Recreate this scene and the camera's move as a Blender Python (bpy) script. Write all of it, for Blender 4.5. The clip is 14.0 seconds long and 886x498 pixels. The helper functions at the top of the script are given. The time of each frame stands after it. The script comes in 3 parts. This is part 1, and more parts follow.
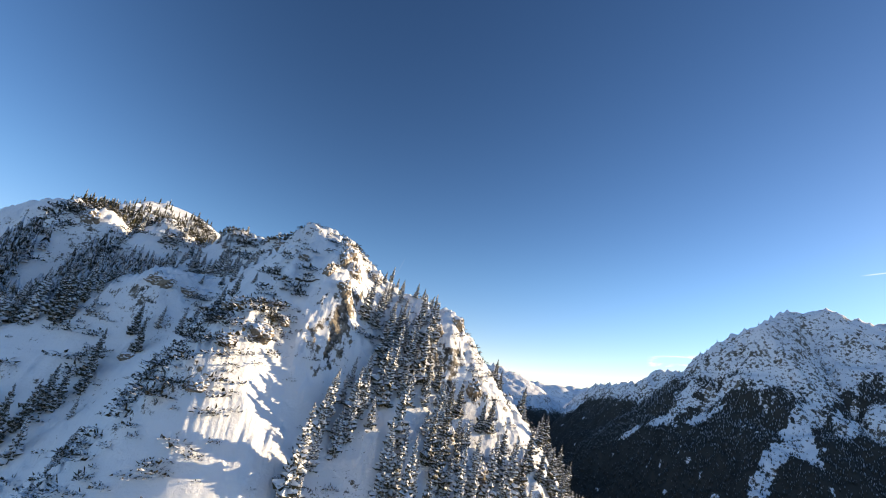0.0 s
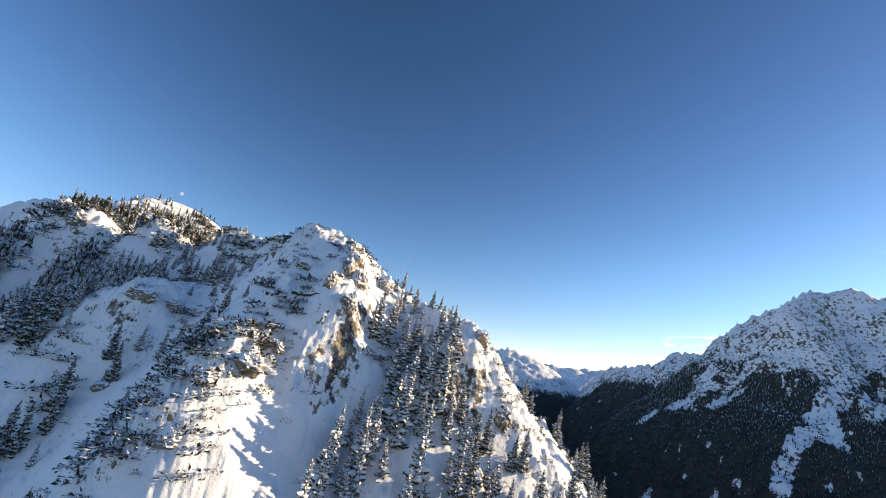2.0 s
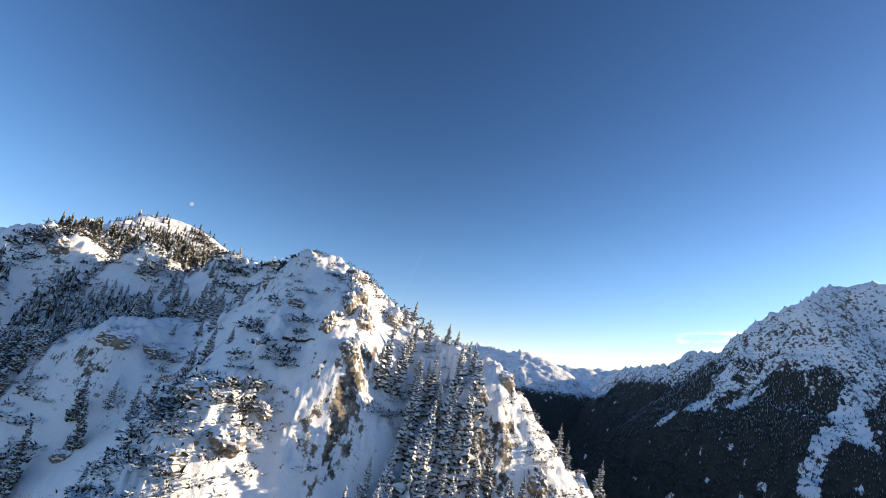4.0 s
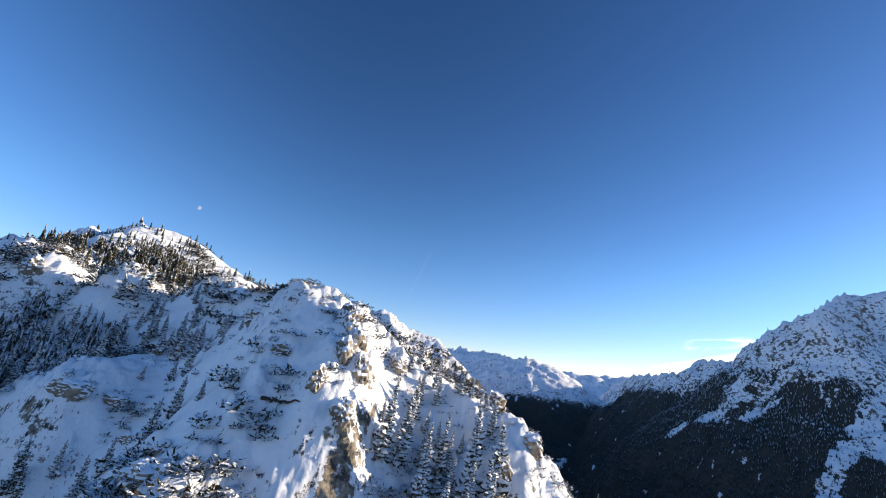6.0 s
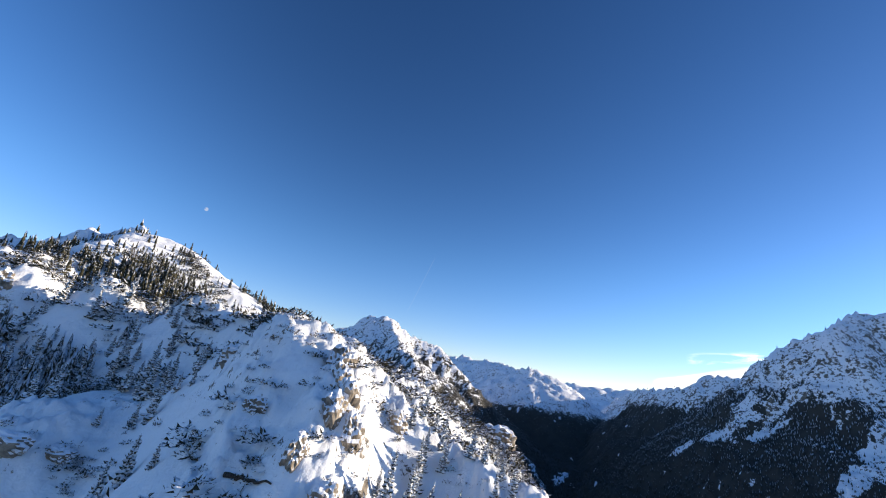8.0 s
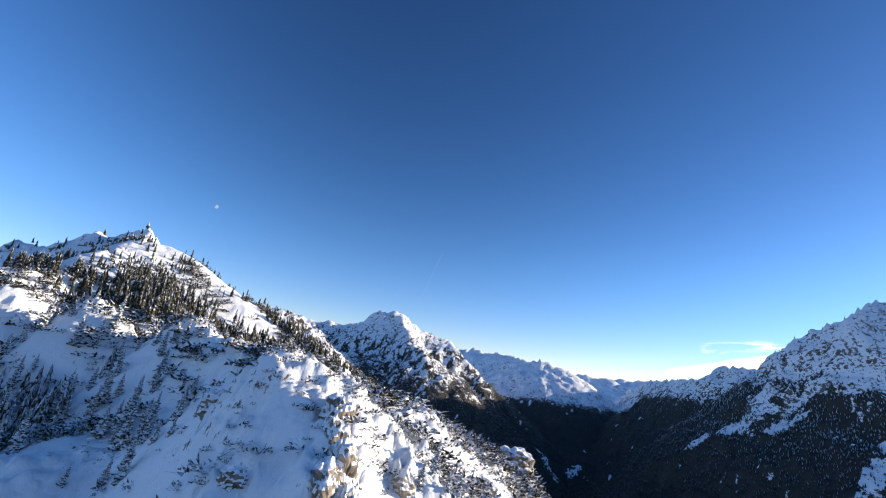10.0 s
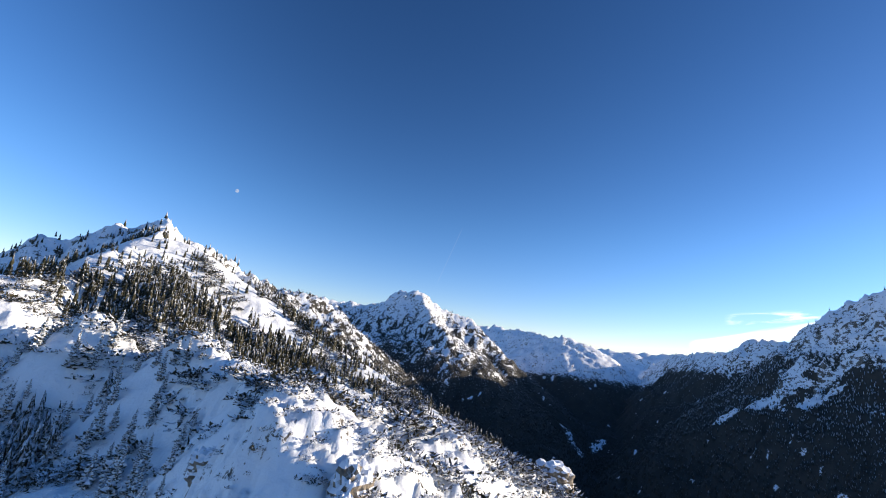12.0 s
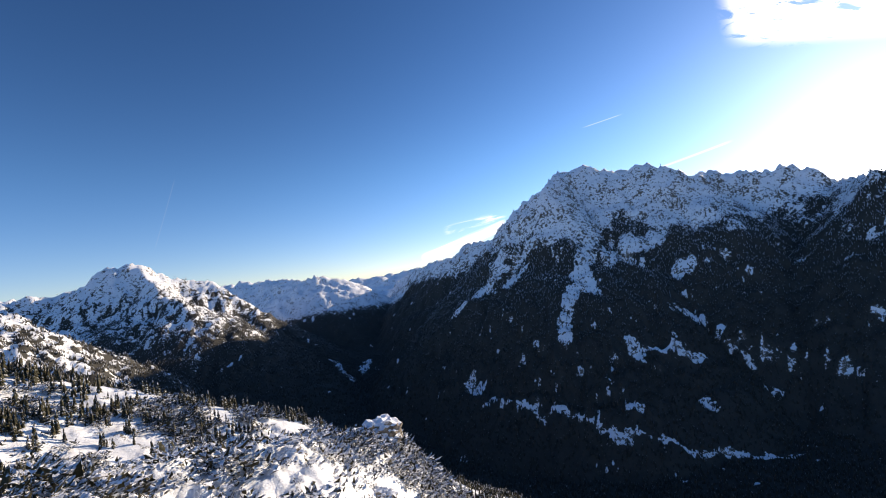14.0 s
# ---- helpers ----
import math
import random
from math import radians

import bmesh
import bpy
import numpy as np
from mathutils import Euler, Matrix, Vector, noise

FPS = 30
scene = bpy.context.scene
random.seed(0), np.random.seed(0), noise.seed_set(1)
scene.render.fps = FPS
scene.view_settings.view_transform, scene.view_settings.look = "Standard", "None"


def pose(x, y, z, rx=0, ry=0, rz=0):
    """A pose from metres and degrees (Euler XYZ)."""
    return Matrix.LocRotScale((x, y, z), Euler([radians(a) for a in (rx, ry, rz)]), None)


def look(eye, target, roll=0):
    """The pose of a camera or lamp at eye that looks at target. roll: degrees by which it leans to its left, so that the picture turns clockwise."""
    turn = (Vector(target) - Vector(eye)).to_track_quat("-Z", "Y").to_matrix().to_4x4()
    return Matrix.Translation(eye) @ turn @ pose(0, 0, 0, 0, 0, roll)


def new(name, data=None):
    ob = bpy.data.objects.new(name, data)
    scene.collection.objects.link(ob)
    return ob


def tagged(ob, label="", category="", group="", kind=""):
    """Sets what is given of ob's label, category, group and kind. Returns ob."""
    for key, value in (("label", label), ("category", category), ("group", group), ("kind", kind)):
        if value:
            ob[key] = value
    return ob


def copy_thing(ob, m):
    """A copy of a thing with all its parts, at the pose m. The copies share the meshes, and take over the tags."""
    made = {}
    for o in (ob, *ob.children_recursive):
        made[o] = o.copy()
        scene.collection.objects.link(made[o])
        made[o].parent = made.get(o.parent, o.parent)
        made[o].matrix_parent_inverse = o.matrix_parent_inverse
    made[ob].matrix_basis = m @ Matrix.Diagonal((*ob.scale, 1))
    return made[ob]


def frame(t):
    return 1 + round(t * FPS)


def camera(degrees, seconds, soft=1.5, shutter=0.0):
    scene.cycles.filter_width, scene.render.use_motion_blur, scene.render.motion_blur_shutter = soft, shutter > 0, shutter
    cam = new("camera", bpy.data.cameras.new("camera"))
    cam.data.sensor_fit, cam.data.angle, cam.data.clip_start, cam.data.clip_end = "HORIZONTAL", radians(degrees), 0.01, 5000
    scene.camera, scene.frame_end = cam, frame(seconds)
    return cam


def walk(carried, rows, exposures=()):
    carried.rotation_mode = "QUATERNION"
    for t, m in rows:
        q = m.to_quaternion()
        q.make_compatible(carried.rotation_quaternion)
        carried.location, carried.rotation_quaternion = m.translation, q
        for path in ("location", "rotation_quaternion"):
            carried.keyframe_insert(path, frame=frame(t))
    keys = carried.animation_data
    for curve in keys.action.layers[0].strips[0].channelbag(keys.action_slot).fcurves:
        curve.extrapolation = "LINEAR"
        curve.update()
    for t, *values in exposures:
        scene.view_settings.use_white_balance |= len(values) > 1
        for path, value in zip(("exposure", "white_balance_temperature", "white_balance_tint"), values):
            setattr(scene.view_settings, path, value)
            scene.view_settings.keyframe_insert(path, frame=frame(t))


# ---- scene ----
cam = camera(90.25, 14.0, soft=1.0)
# seconds, metres x y z, degrees rx ry rz
ROWS = [
    (0.0, -0.00, 0.00, 0.00, 107.00, -9.00, 0.00),
    (0.5, -0.58, 3.34, 1.95, 106.61, -8.77, 0.35),
    (1.0, -1.30, 6.61, 3.75, 105.82, -8.81, 0.91),
    (1.5, -2.03, 9.75, 5.59, 105.14, -8.73, 1.43),
    (2.0, -2.68, 12.66, 7.48, 104.75, -8.27, 1.81),
    (2.5, -3.37, 15.47, 9.36, 104.49, -7.90, 2.46),
    (3.0, -3.98, 18.08, 11.17, 104.55, -7.12, 2.93),
    (5.5, -7.27, 31.80, 20.74, 105.32, -7.29, 3.73),
    (6.0, -7.95, 34.36, 22.43, 105.37, -7.38, 3.94),
    (6.5, -8.59, 36.87, 24.19, 105.36, -7.46, 4.01),
    (7.0, -9.17, 39.34, 25.90, 105.46, -8.23, 4.07),
    (7.5, -9.80, 41.78, 27.42, 105.82, -8.81, 4.15),
    (8.0, -10.48, 43.99, 28.81, 106.22, -8.84, 4.11),
    (10.5, -12.83, 53.71, 37.44, 104.43, -7.71, 6.30),
    (11.0, -13.79, 56.34, 39.19, 103.55, -7.17, 7.15),
    (11.5, -14.70, 58.95, 41.08, 102.55, -6.91, 7.59),
    (12.0, -15.53, 61.42, 43.08, 101.81, -7.21, 8.26),
    (12.5, -16.32, 63.93, 45.22, 101.08, -7.56, 10.25),
    (13.0, -17.81, 67.07, 47.18, 99.78, -6.16, 10.21),
    (13.5, -21.10, 71.03, 48.17, 97.86, -0.98, -1.15),
    (14.0, -25.57, 74.91, 48.37, 93.86, 7.37, -22.69),
]
walk(cam, [(t, pose(x, y, z, rx, ry, rz)) for t, x, y, z, rx, ry, rz in ROWS], exposures=[(0.0, 0.95, 9300, 12), (3.0, 0.95, 9200, 12), (6.0, 0.83, 7500, 12), (11.0, 0.72, 7050, 12), (13.0, 0.72, 7100, 12), (14.0, 0.6, 7600, 14)])

# ---- world, sun ----
SUN_AZ, SUN_EL = radians(70.0), radians(13.0)
SUN_DIR = Vector((math.sin(SUN_AZ) * math.cos(SUN_EL), math.cos(SUN_AZ) * math.cos(SUN_EL), math.sin(SUN_EL)))
SKY_STRENGTH = 0.101
MOON = (math.sin(radians(-36.2)) * math.cos(radians(14.2)), math.cos(radians(-36.2)) * math.cos(radians(14.2)), math.sin(radians(14.2)))
# degrees: east from, to, height from, to, slant, stretch, thin, thick, softness
CIRRUS = [(20.5, 31.5, 2.2, 3.4, 0.28, 0.12, 0.36, 0.68, 0.3), (24.0, 31.5, 5.7, 6.6, 0.12, 0.20, 0.46, 0.80, 0.4), (60.0, 85.0, 20.4, 27.0, -0.34, 0.35, 0.34, 0.50, 1.2)]
# degrees: east and height of both ends, half width, strength
CONTRAILS = [(-7.6, 14.5, -9.9, 7.4, 0.10, 0.05), (43.1, 16.0, 47.1, 16.4, 0.10, 0.15), (50.6, 9.5, 57.5, 10.6, 0.2, 0.25)]


class Nodes:
    """Small wrapper that makes node trees readable."""

    def __init__(self, tree):
        self.tree = tree
        tree.nodes.clear()

    def add(self, kind, inputs=(), **settings):
        n = self.tree.nodes.new(kind)
        for key, value in settings.items():
            setattr(n, key, value)
        for key, value in dict(inputs).items():
            self.put(n, key, value)
        return n

    def put(self, n, key, value):
        if isinstance(value, bpy.types.NodeSocket):
            self.tree.links.new(value, n.inputs[key])
        elif isinstance(value, bpy.types.Node):
            self.tree.links.new(value.outputs[0], n.inputs[key])
        else:
            n.inputs[key].default_value = value

    def math(self, op, a, b=0.0, c=0.0, clamp=False):
        return self.add("ShaderNodeMath", {0: a, 1: b, 2: c}, operation=op, use_clamp=clamp).outputs[0]

    def ramp(self, fac, lo, hi, a=0.0, b=1.0):
        return self.add("ShaderNodeMapRange", {0: fac, 1: lo, 2: hi, 3: a, 4: b}, interpolation_type="SMOOTHSTEP").outputs[0]

    def noise(self, scale, detail=4.0, rough=0.55, vec=None, dist=0.0):
        n = self.add("ShaderNodeTexNoise", {"Scale": scale, "Detail": detail, "Roughness": rough, "Distortion": dist})
        if vec is not None:
            self.put(n, "Vector", vec)
        return n.outputs["Fac"]

    def mix(self, fac, a, b):
        n = self.add("ShaderNodeMix", data_type="RGBA")
        for k, v in ((0, fac), (6, a), (7, b)):
            if isinstance(v, tuple) and len(v) == 3:
                v = (*v, 1)
            self.put(n, k, v)
        return n.outputs[2]


def build_world():
    """A clear winter sky with thin cirrus near the sun, two contrails and the day moon."""
    w = bpy.data.worlds.new("winter_sky")
    w.use_nodes = True
    scene.world = w
    g = Nodes(w.node_tree)
    sky = g.add("ShaderNodeTexSky", sky_type="NISHITA", sun_disc=False, sun_elevation=SUN_EL, sun_rotation=SUN_AZ,
                altitude=1400, air_density=1.0, dust_density=0.35, ozone_density=3.2)
    hue = g.add("ShaderNodeHueSaturation", {"Hue": 0.505, "Saturation": 1.10, "Color": g.add("ShaderNodeGamma", {"Color": sky, "Gamma": 1.26})})
    way = g.add("ShaderNodeTexCoord").outputs["Generated"]
    xyz = g.add("ShaderNodeSeparateXYZ", {0: way})
    east = g.math("MULTIPLY", g.math("ARCTAN2", xyz.outputs[0], xyz.outputs[1]), 57.2958)
    up = g.math("MULTIPLY", g.math("ARCSINE", xyz.outputs[2]), 57.2958)

    def window(v, lo, hi, soft):
        return g.math("MULTIPLY", g.ramp(v, lo - soft, lo + soft), g.ramp(v, hi + soft, hi - soft))

    def cirrus(e0, e1, u0, u1, slant, stretch, low, high, soft):
        tilted = g.math("SUBTRACT", up, g.math("MULTIPLY", g.math("SUBTRACT", east, e0), slant))
        vec = g.add("ShaderNodeCombineXYZ", {0: g.math("MULTIPLY", east, stretch), 1: g.math("MULTIPLY", tilted, 1.0), 2: 3.7 * e0})
        n = g.noise(1.1, 6, 0.6, vec, 0.6)
        return g.math("MULTIPLY", g.ramp(n, low, high), g.math("MULTIPLY", window(east, e0, e1, soft * 1.5), window(tilted, u0, u1, soft)))

    def contrail(e0, u0, e1, u1, wide, strength):
        k = (u1 - u0) / (e1 - e0) if abs(e1 - e0) > abs(u1 - u0) else (e1 - e0) / (u1 - u0)
        if abs(e1 - e0) > abs(u1 - u0):
            off, run = g.math("SUBTRACT", g.math("SUBTRACT", up, u0), g.math("MULTIPLY", g.math("SUBTRACT", east, e0), k)), window(east, min(e0, e1), max(e0, e1), 0.6)
        else:
            off, run = g.math("SUBTRACT", g.math("SUBTRACT", east, e0), g.math("MULTIPLY", g.math("SUBTRACT", up, u0), k)), window(up, min(u0, u1), max(u0, u1), 0.6)
        return g.math("MULTIPLY", g.math("MULTIPLY", g.ramp(g.math("ABSOLUTE", off), wide, 0.0), run), strength)

    # dimming put into the sky colour towards the horizon, green the most
    clear = g.add("ShaderNodeVectorMath", {0: hue.outputs[0], 1: g.add("ShaderNodeCombineXYZ", {0: g.ramp(up, 1.0, 16.0, 0.95, 1.0), 1: g.ramp(up, 1.0, 16.0, 0.82, 1.0), 2: g.ramp(up, 1.0, 14.0, 0.93, 1.0)})}, operation="MULTIPLY").outputs[0]
    # darkening put into the sky colour round a spot 56 degrees up, near north
    dimmed_spot = (math.sin(radians(8)) * math.cos(radians(56)), math.cos(radians(8)) * math.cos(radians(56)), math.sin(radians(56)))
    over = g.ramp(g.add("ShaderNodeVectorMath", {0: way, 1: dimmed_spot}, operation="DOT_PRODUCT").outputs["Value"], 0.45, 1.0, 1.0, 0.70)
    clear = g.add("ShaderNodeVectorMath", {0: clear, "Scale": over}, operation="SCALE").outputs[0]
    white = 0.0
    for m in ([cirrus(*c) for c in CIRRUS] + [contrail(*c) for c in CONTRAILS]):
        white = g.math("MAXIMUM", white, m)
    off = g.add("ShaderNodeVectorMath", {0: way, 1: MOON}, operation="DISTANCE").outputs["Value"]
    lit = g.math("MULTIPLY", g.ramp(off, 0.0044, 0.0030), g.ramp(g.noise(260.0, 2, 0.5, way), 0.35, 0.55, 0.1, 0.4))
    white = g.math("MAXIMUM", white, lit)
    glow = g.add("ShaderNodeVectorMath", {0: way, 1: tuple(SUN_DIR)}, operation="DOT_PRODUCT").outputs["Value"]
    bright = g.ramp(glow, 0.2, 0.97, 5.5, 14.0)
    vapour = g.add("ShaderNodeCombineColor", {0: bright, 1: bright, 2: bright})
    color = g.mix(white, clear, vapour.outputs[0])
    g.add("ShaderNodeOutputWorld", {"Surface": g.add("ShaderNodeBackground", {"Color": color, "Strength": SKY_STRENGTH})})


build_world()
sun_lamp = bpy.data.lights.new("sun", "SUN")
sun_lamp.energy, sun_lamp.angle, sun_lamp.color = 4.1, radians(0.53), (1.0, 0.92, 0.78)
new("sun", sun_lamp).matrix_world = look(SUN_DIR * 900, (0, 0, 0))


# ---- materials ----
def material(name):
    m = bpy.data.materials.new(name)
    m.use_nodes = True
    return m, Nodes(m.node_tree)


def surface(g, color, rough, normal=None, spec=0.3):
    b = g.add("ShaderNodeBsdfPrincipled", {"Base Color": color if not isinstance(color, tuple) else (*color, 1), "Roughness": rough, "Specular IOR Level": spec})
    if normal is not None:
        g.put(b, "Normal", normal)
    g.add("ShaderNodeOutputMaterial", {"Surface": b})
    return b


def ground_material():
    m, g = material("snow_rock_and_wood")
    geo = g.add("ShaderNodeNewGeometry")
    pos = geo.outputs["Position"]
    nz = g.add("ShaderNodeSeparateXYZ", {0: geo.outputs["Normal"]}).outputs[2]
    cover = g.add("ShaderNodeAttribute", attribute_name="cover").outputs["Fac"]
    far = g.add("ShaderNodeAttribute", attribute_name="far").outputs["Fac"]
    n_near = g.noise(0.8, 8, 0.72, pos)
    n_mid = g.noise(0.12, 7, 0.7, pos)
    n_far = g.noise(0.03, 8, 0.7, pos)
    n = g.add("ShaderNodeMix", {0: far, 2: g.math("ADD", g.math("MULTIPLY", n_near, 0.72), g.math("MULTIPLY", n_mid, 0.28)), 3: g.math("ADD", g.math("MULTIPLY", n_far, 0.45), g.math("MULTIPLY", n_mid, 0.55))}).outputs[0]
    # steep ground sheds its snow
    noisy = g.add("ShaderNodeMix", {0: far, 2: 1.1, 3: 4.0}).outputs[0]
    steep = g.math("SUBTRACT", nz, g.math("MULTIPLY", g.math("SUBTRACT", n, 0.5), noisy))
    rock = g.ramp(steep, g.add("ShaderNodeMix", {0: far, 2: 0.38, 3: 0.55}).outputs[0], g.add("ShaderNodeMix", {0: far, 2: 0.30, 3: 0.47}).outputs[0])
    rock_tone = g.noise(0.6, 10, 0.75, pos)
    rock_col = g.mix(g.ramp(rock_tone, 0.38, 0.66), (0.040, 0.036, 0.032), (0.36, 0.30, 0.235))
    snow_col = g.mix(n_mid, (0.90, 0.905, 0.915), (0.945, 0.948, 0.955))
    col = g.mix(rock, snow_col, rock_col)
    # twigs, heather and young growth poking through
    wood_col = g.mix(n_far, (0.022, 0.022, 0.018), (0.085, 0.075, 0.060))
    wn = g.ramp(g.math("ADD", g.math("MULTIPLY", cover, 0.95), g.math("MULTIPLY", g.math("SUBTRACT", n, 0.5), 2.6)), 0.42, 0.58)
    col = g.mix(wn, col, wood_col)
    # stones and heather showing through the near snow, in patches
    fine = g.math("ADD", g.noise(1.5, 7, 0.72, pos, 0.8), g.math("MULTIPLY", g.math("SUBTRACT", g.noise(0.10, 4, 0.6, pos), 0.5), 1.1))
    fleck = g.math("MULTIPLY", g.ramp(fine, 0.70, 0.75), g.math("SUBTRACT", 1.0, far))
    col = g.mix(fleck, col, g.mix(n_near, (0.035, 0.030, 0.024), (0.24, 0.195, 0.145)))
    lumps = g.math("ADD", n_near, g.math("MULTIPLY", g.noise(0.3, 3, 0.5, pos), 1.5))
    bump = g.add("ShaderNodeBump", {"Strength": 0.55, "Distance": 0.5, "Height": lumps})
    surface(g, col, 0.75, bump.outputs[0], 0.25)
    return m


def plain_material(name, a, b, scale, rough=0.8, bump=0.3, per_object=0.0, island=False):
    m, g = material(name)
    geo = g.add("ShaderNodeNewGeometry")
    n = g.noise(scale, 5, 0.65, geo.outputs["Position"])
    fac = g.ramp(n, 0.3, 0.7)
    if island:
        fac = g.math("ADD", g.math("MULTIPLY", fac, 0.5), g.math("MULTIPLY", geo.outputs["Random Per Island"], 0.5))
    if per_object:
        r = g.add("ShaderNodeObjectInfo").outputs["Random"]
        fac = g.math("ADD", g.math("MULTIPLY", fac, 1 - per_object), g.math("MULTIPLY", r, per_object))
    col = g.mix(fac, a, b)
    bp = g.add("ShaderNodeBump", {"Strength": bump, "Distance": 0.05, "Height": n})
    surface(g, col, rough, bp.outputs[0], 0.25)
    return m


def snowy_material(name, a, b, scale, lo, hi, island=False, per_object=0.0, snow_scale=1.5, spread=0.8, rough=0.85, hoar=0.0):
    """A surface that carries snow where it faces up, broken by noise."""
    m, g = material(name)
    geo = g.add("ShaderNodeNewGeometry")
    pos = geo.outputs["Position"]
    n = g.noise(scale, 6, 0.68, pos)
    fac = g.ramp(n, 0.3, 0.7)
    if island:
        fac = g.math("ADD", g.math("MULTIPLY", fac, 0.5), g.math("MULTIPLY", geo.outputs["Random Per Island"], 0.5))
    if per_object:
        fac = g.math("ADD", g.math("MULTIPLY", fac, 1 - per_object), g.math("MULTIPLY", g.add("ShaderNodeObjectInfo").outputs["Random"], per_object))
    col = g.mix(fac, a, b)
    nz = g.add("ShaderNodeSeparateXYZ", {0: geo.outputs["Normal"]}).outputs[2]
    s = g.math("ADD", nz, g.math("MULTIPLY", g.math("SUBTRACT", g.noise(snow_scale, 5, 0.65, pos), 0.5), spread))
    if hoar:
        # hoar frost thickens with the height above the valley
        s = g.math("ADD", s, g.ramp(g.add("ShaderNodeSeparateXYZ", {0: pos}).outputs[2], -230.0, 200.0, 0.0, hoar))
    col = g.mix(g.ramp(s, lo, hi), col, (0.85, 0.86, 0.89))
    bp = g.add("ShaderNodeBump", {"Strength": 0.6, "Distance": 0.2, "Height": n})
    surface(g, col, rough, bp.outputs[0], 0.25)
    return m


M_GROUND = ground_material()
M_NEEDLE = snowy_material("frosted_spruce_needles", (0.016, 0.021, 0.011), (0.095, 0.078, 0.040), 2.0, 0.56, 0.92, False, 0.4, 3.0, 2.2)
M_NEEDLE_FROST = snowy_material("hoar_covered_spruce_needles", (0.020, 0.024, 0.014), (0.095, 0.080, 0.048), 2.0, 0.26, 0.80, False, 0.25, 2.2, 2.0)
M_SCRUB = snowy_material("snowy_dwarf_pine", (0.018, 0.022, 0.011), (0.085, 0.066, 0.034), 2.5, 0.60, 0.90, True, 0, 2.2, 2.0)
M_WOODS = snowy_material("distant_spruce_needles", (0.020, 0.022, 0.016), (0.085, 0.072, 0.052), 0.5, 0.92, 1.35, True, 0, 0.3, 0.9, hoar=0.50)
M_MIDWOODS = snowy_material("spruce_needles_with_hoar", (0.018, 0.022, 0.012), (0.085, 0.070, 0.036), 1.2, 0.70, 1.05, True, 0, 0.9, 1.7)
M_BARK = plain_material("spruce_bark", (0.035, 0.026, 0.02), (0.11, 0.085, 0.065), 6.0, 0.9, 0.6)
M_SNOW = plain_material("loose_snow", (0.86, 0.87, 0.89), (0.92, 0.925, 0.935), 2.0, 0.7, 0.4)
M_ROCK = snowy_material("limestone_under_snow", (0.075, 0.060, 0.048), (0.40, 0.33, 0.25), 0.7, 0.16, 0.34, False, 0.15, 0.8, 0.7, 0.9)

# ---- the shape of the land ----
def lattice(ix, iy, seed):
    h = (ix.astype(np.int64) * 374761393 + iy.astype(np.int64) * 668265263 + seed * 974634777) & 0xFFFFFFFF
    h = ((h ^ (h >> 13)) * 1274126177) & 0xFFFFFFFF
    h = h ^ (h >> 16)
    return (h & 0xFFFF) * (2 * np.pi / 65536)


def grain(x, y, seed):
    """Gradient noise, about -0.7 to 0.7."""
    ix, iy = np.floor(x), np.floor(y)
    fx, fy = x - ix, y - iy
    u, v = fx * fx * fx * (fx * (fx * 6 - 15) + 10), fy * fy * fy * (fy * (fy * 6 - 15) + 10)
    def corner(a, b):
        t = lattice(ix + a, iy + b, seed)
        return np.cos(t) * (fx - a) + np.sin(t) * (fy - b)
    low = corner(0, 0) * (1 - u) + corner(1, 0) * u
    high = corner(0, 1) * (1 - u) + corner(1, 1) * u
    return low * (1 - v) + high * v


def fbm(x, y, size, octaves, seed, gain=0.5):
    total, amp = 0, 1.0
    for k in range(octaves):
        total = total + amp * grain(x / size + 17.3 * k, y / size - 9.1 * k, seed + k)
        size, amp = size / 2.03, amp * gain
    return total


def crests(x, y, size, octaves, seed, gain=0.5):
    """Ridged noise, 0 to about 1 for one octave."""
    total, amp = 0, 1.0
    for k in range(octaves):
        total = total + amp * (1 - 2.2 * np.abs(grain(x / size + 5.7 * k, y / size + 3.3 * k, seed + k)))
        size, amp = size / 2.1, amp * gain
    return total


def smooth(lo, hi, v):
    t = np.clip((v - lo) / (hi - lo), 0, 1)
    return t * t * (3 - 2 * t)


def along(x, y, line, left, right, knee, lower, gully=0.0, gully_size=80.0, seed=0):
    """Height of a ridge: its crest line, falling at the slopes left and right of it, and at slope lower past the knee."""
    best = np.full(x.shape, -1e9, np.float32)
    run, gap, start = np.zeros_like(best), np.zeros_like(best), 0.0
    for (ax, ay, az_), (bx, by, bz) in zip(line[:-1], line[1:]):
        dx, dy = bx - ax, by - ay
        length = math.hypot(dx, dy)
        px, py = x - ax, y - ay
        t = np.clip((px * dx + py * dy) / length ** 2, 0, 1)
        ex, ey = px - t * dx, py - t * dy
        d = np.sqrt(ex * ex + ey * ey)
        k = np.clip(0.5 + (dx * py - dy * px) / length / (d + 0.5) * 0.8, 0, 1)
        slope = right + (left - right) * k
        h = az_ + (bz - az_) * t - np.minimum(d, knee) * slope - np.maximum(d - knee, 0) * lower
        won = h > best
        best = np.where(won, h, best)
        if gully:
            run, gap = np.where(won, start + t * length, run), np.where(won, d, gap)
        start += length
    if gully:
        best = best - gully * smooth(0, 2.2 * gully_size, gap) * (0.55 - 0.55 * crests(run / gully_size, gap / gully_size * 0.25, 1.0, 3, seed))
    return best


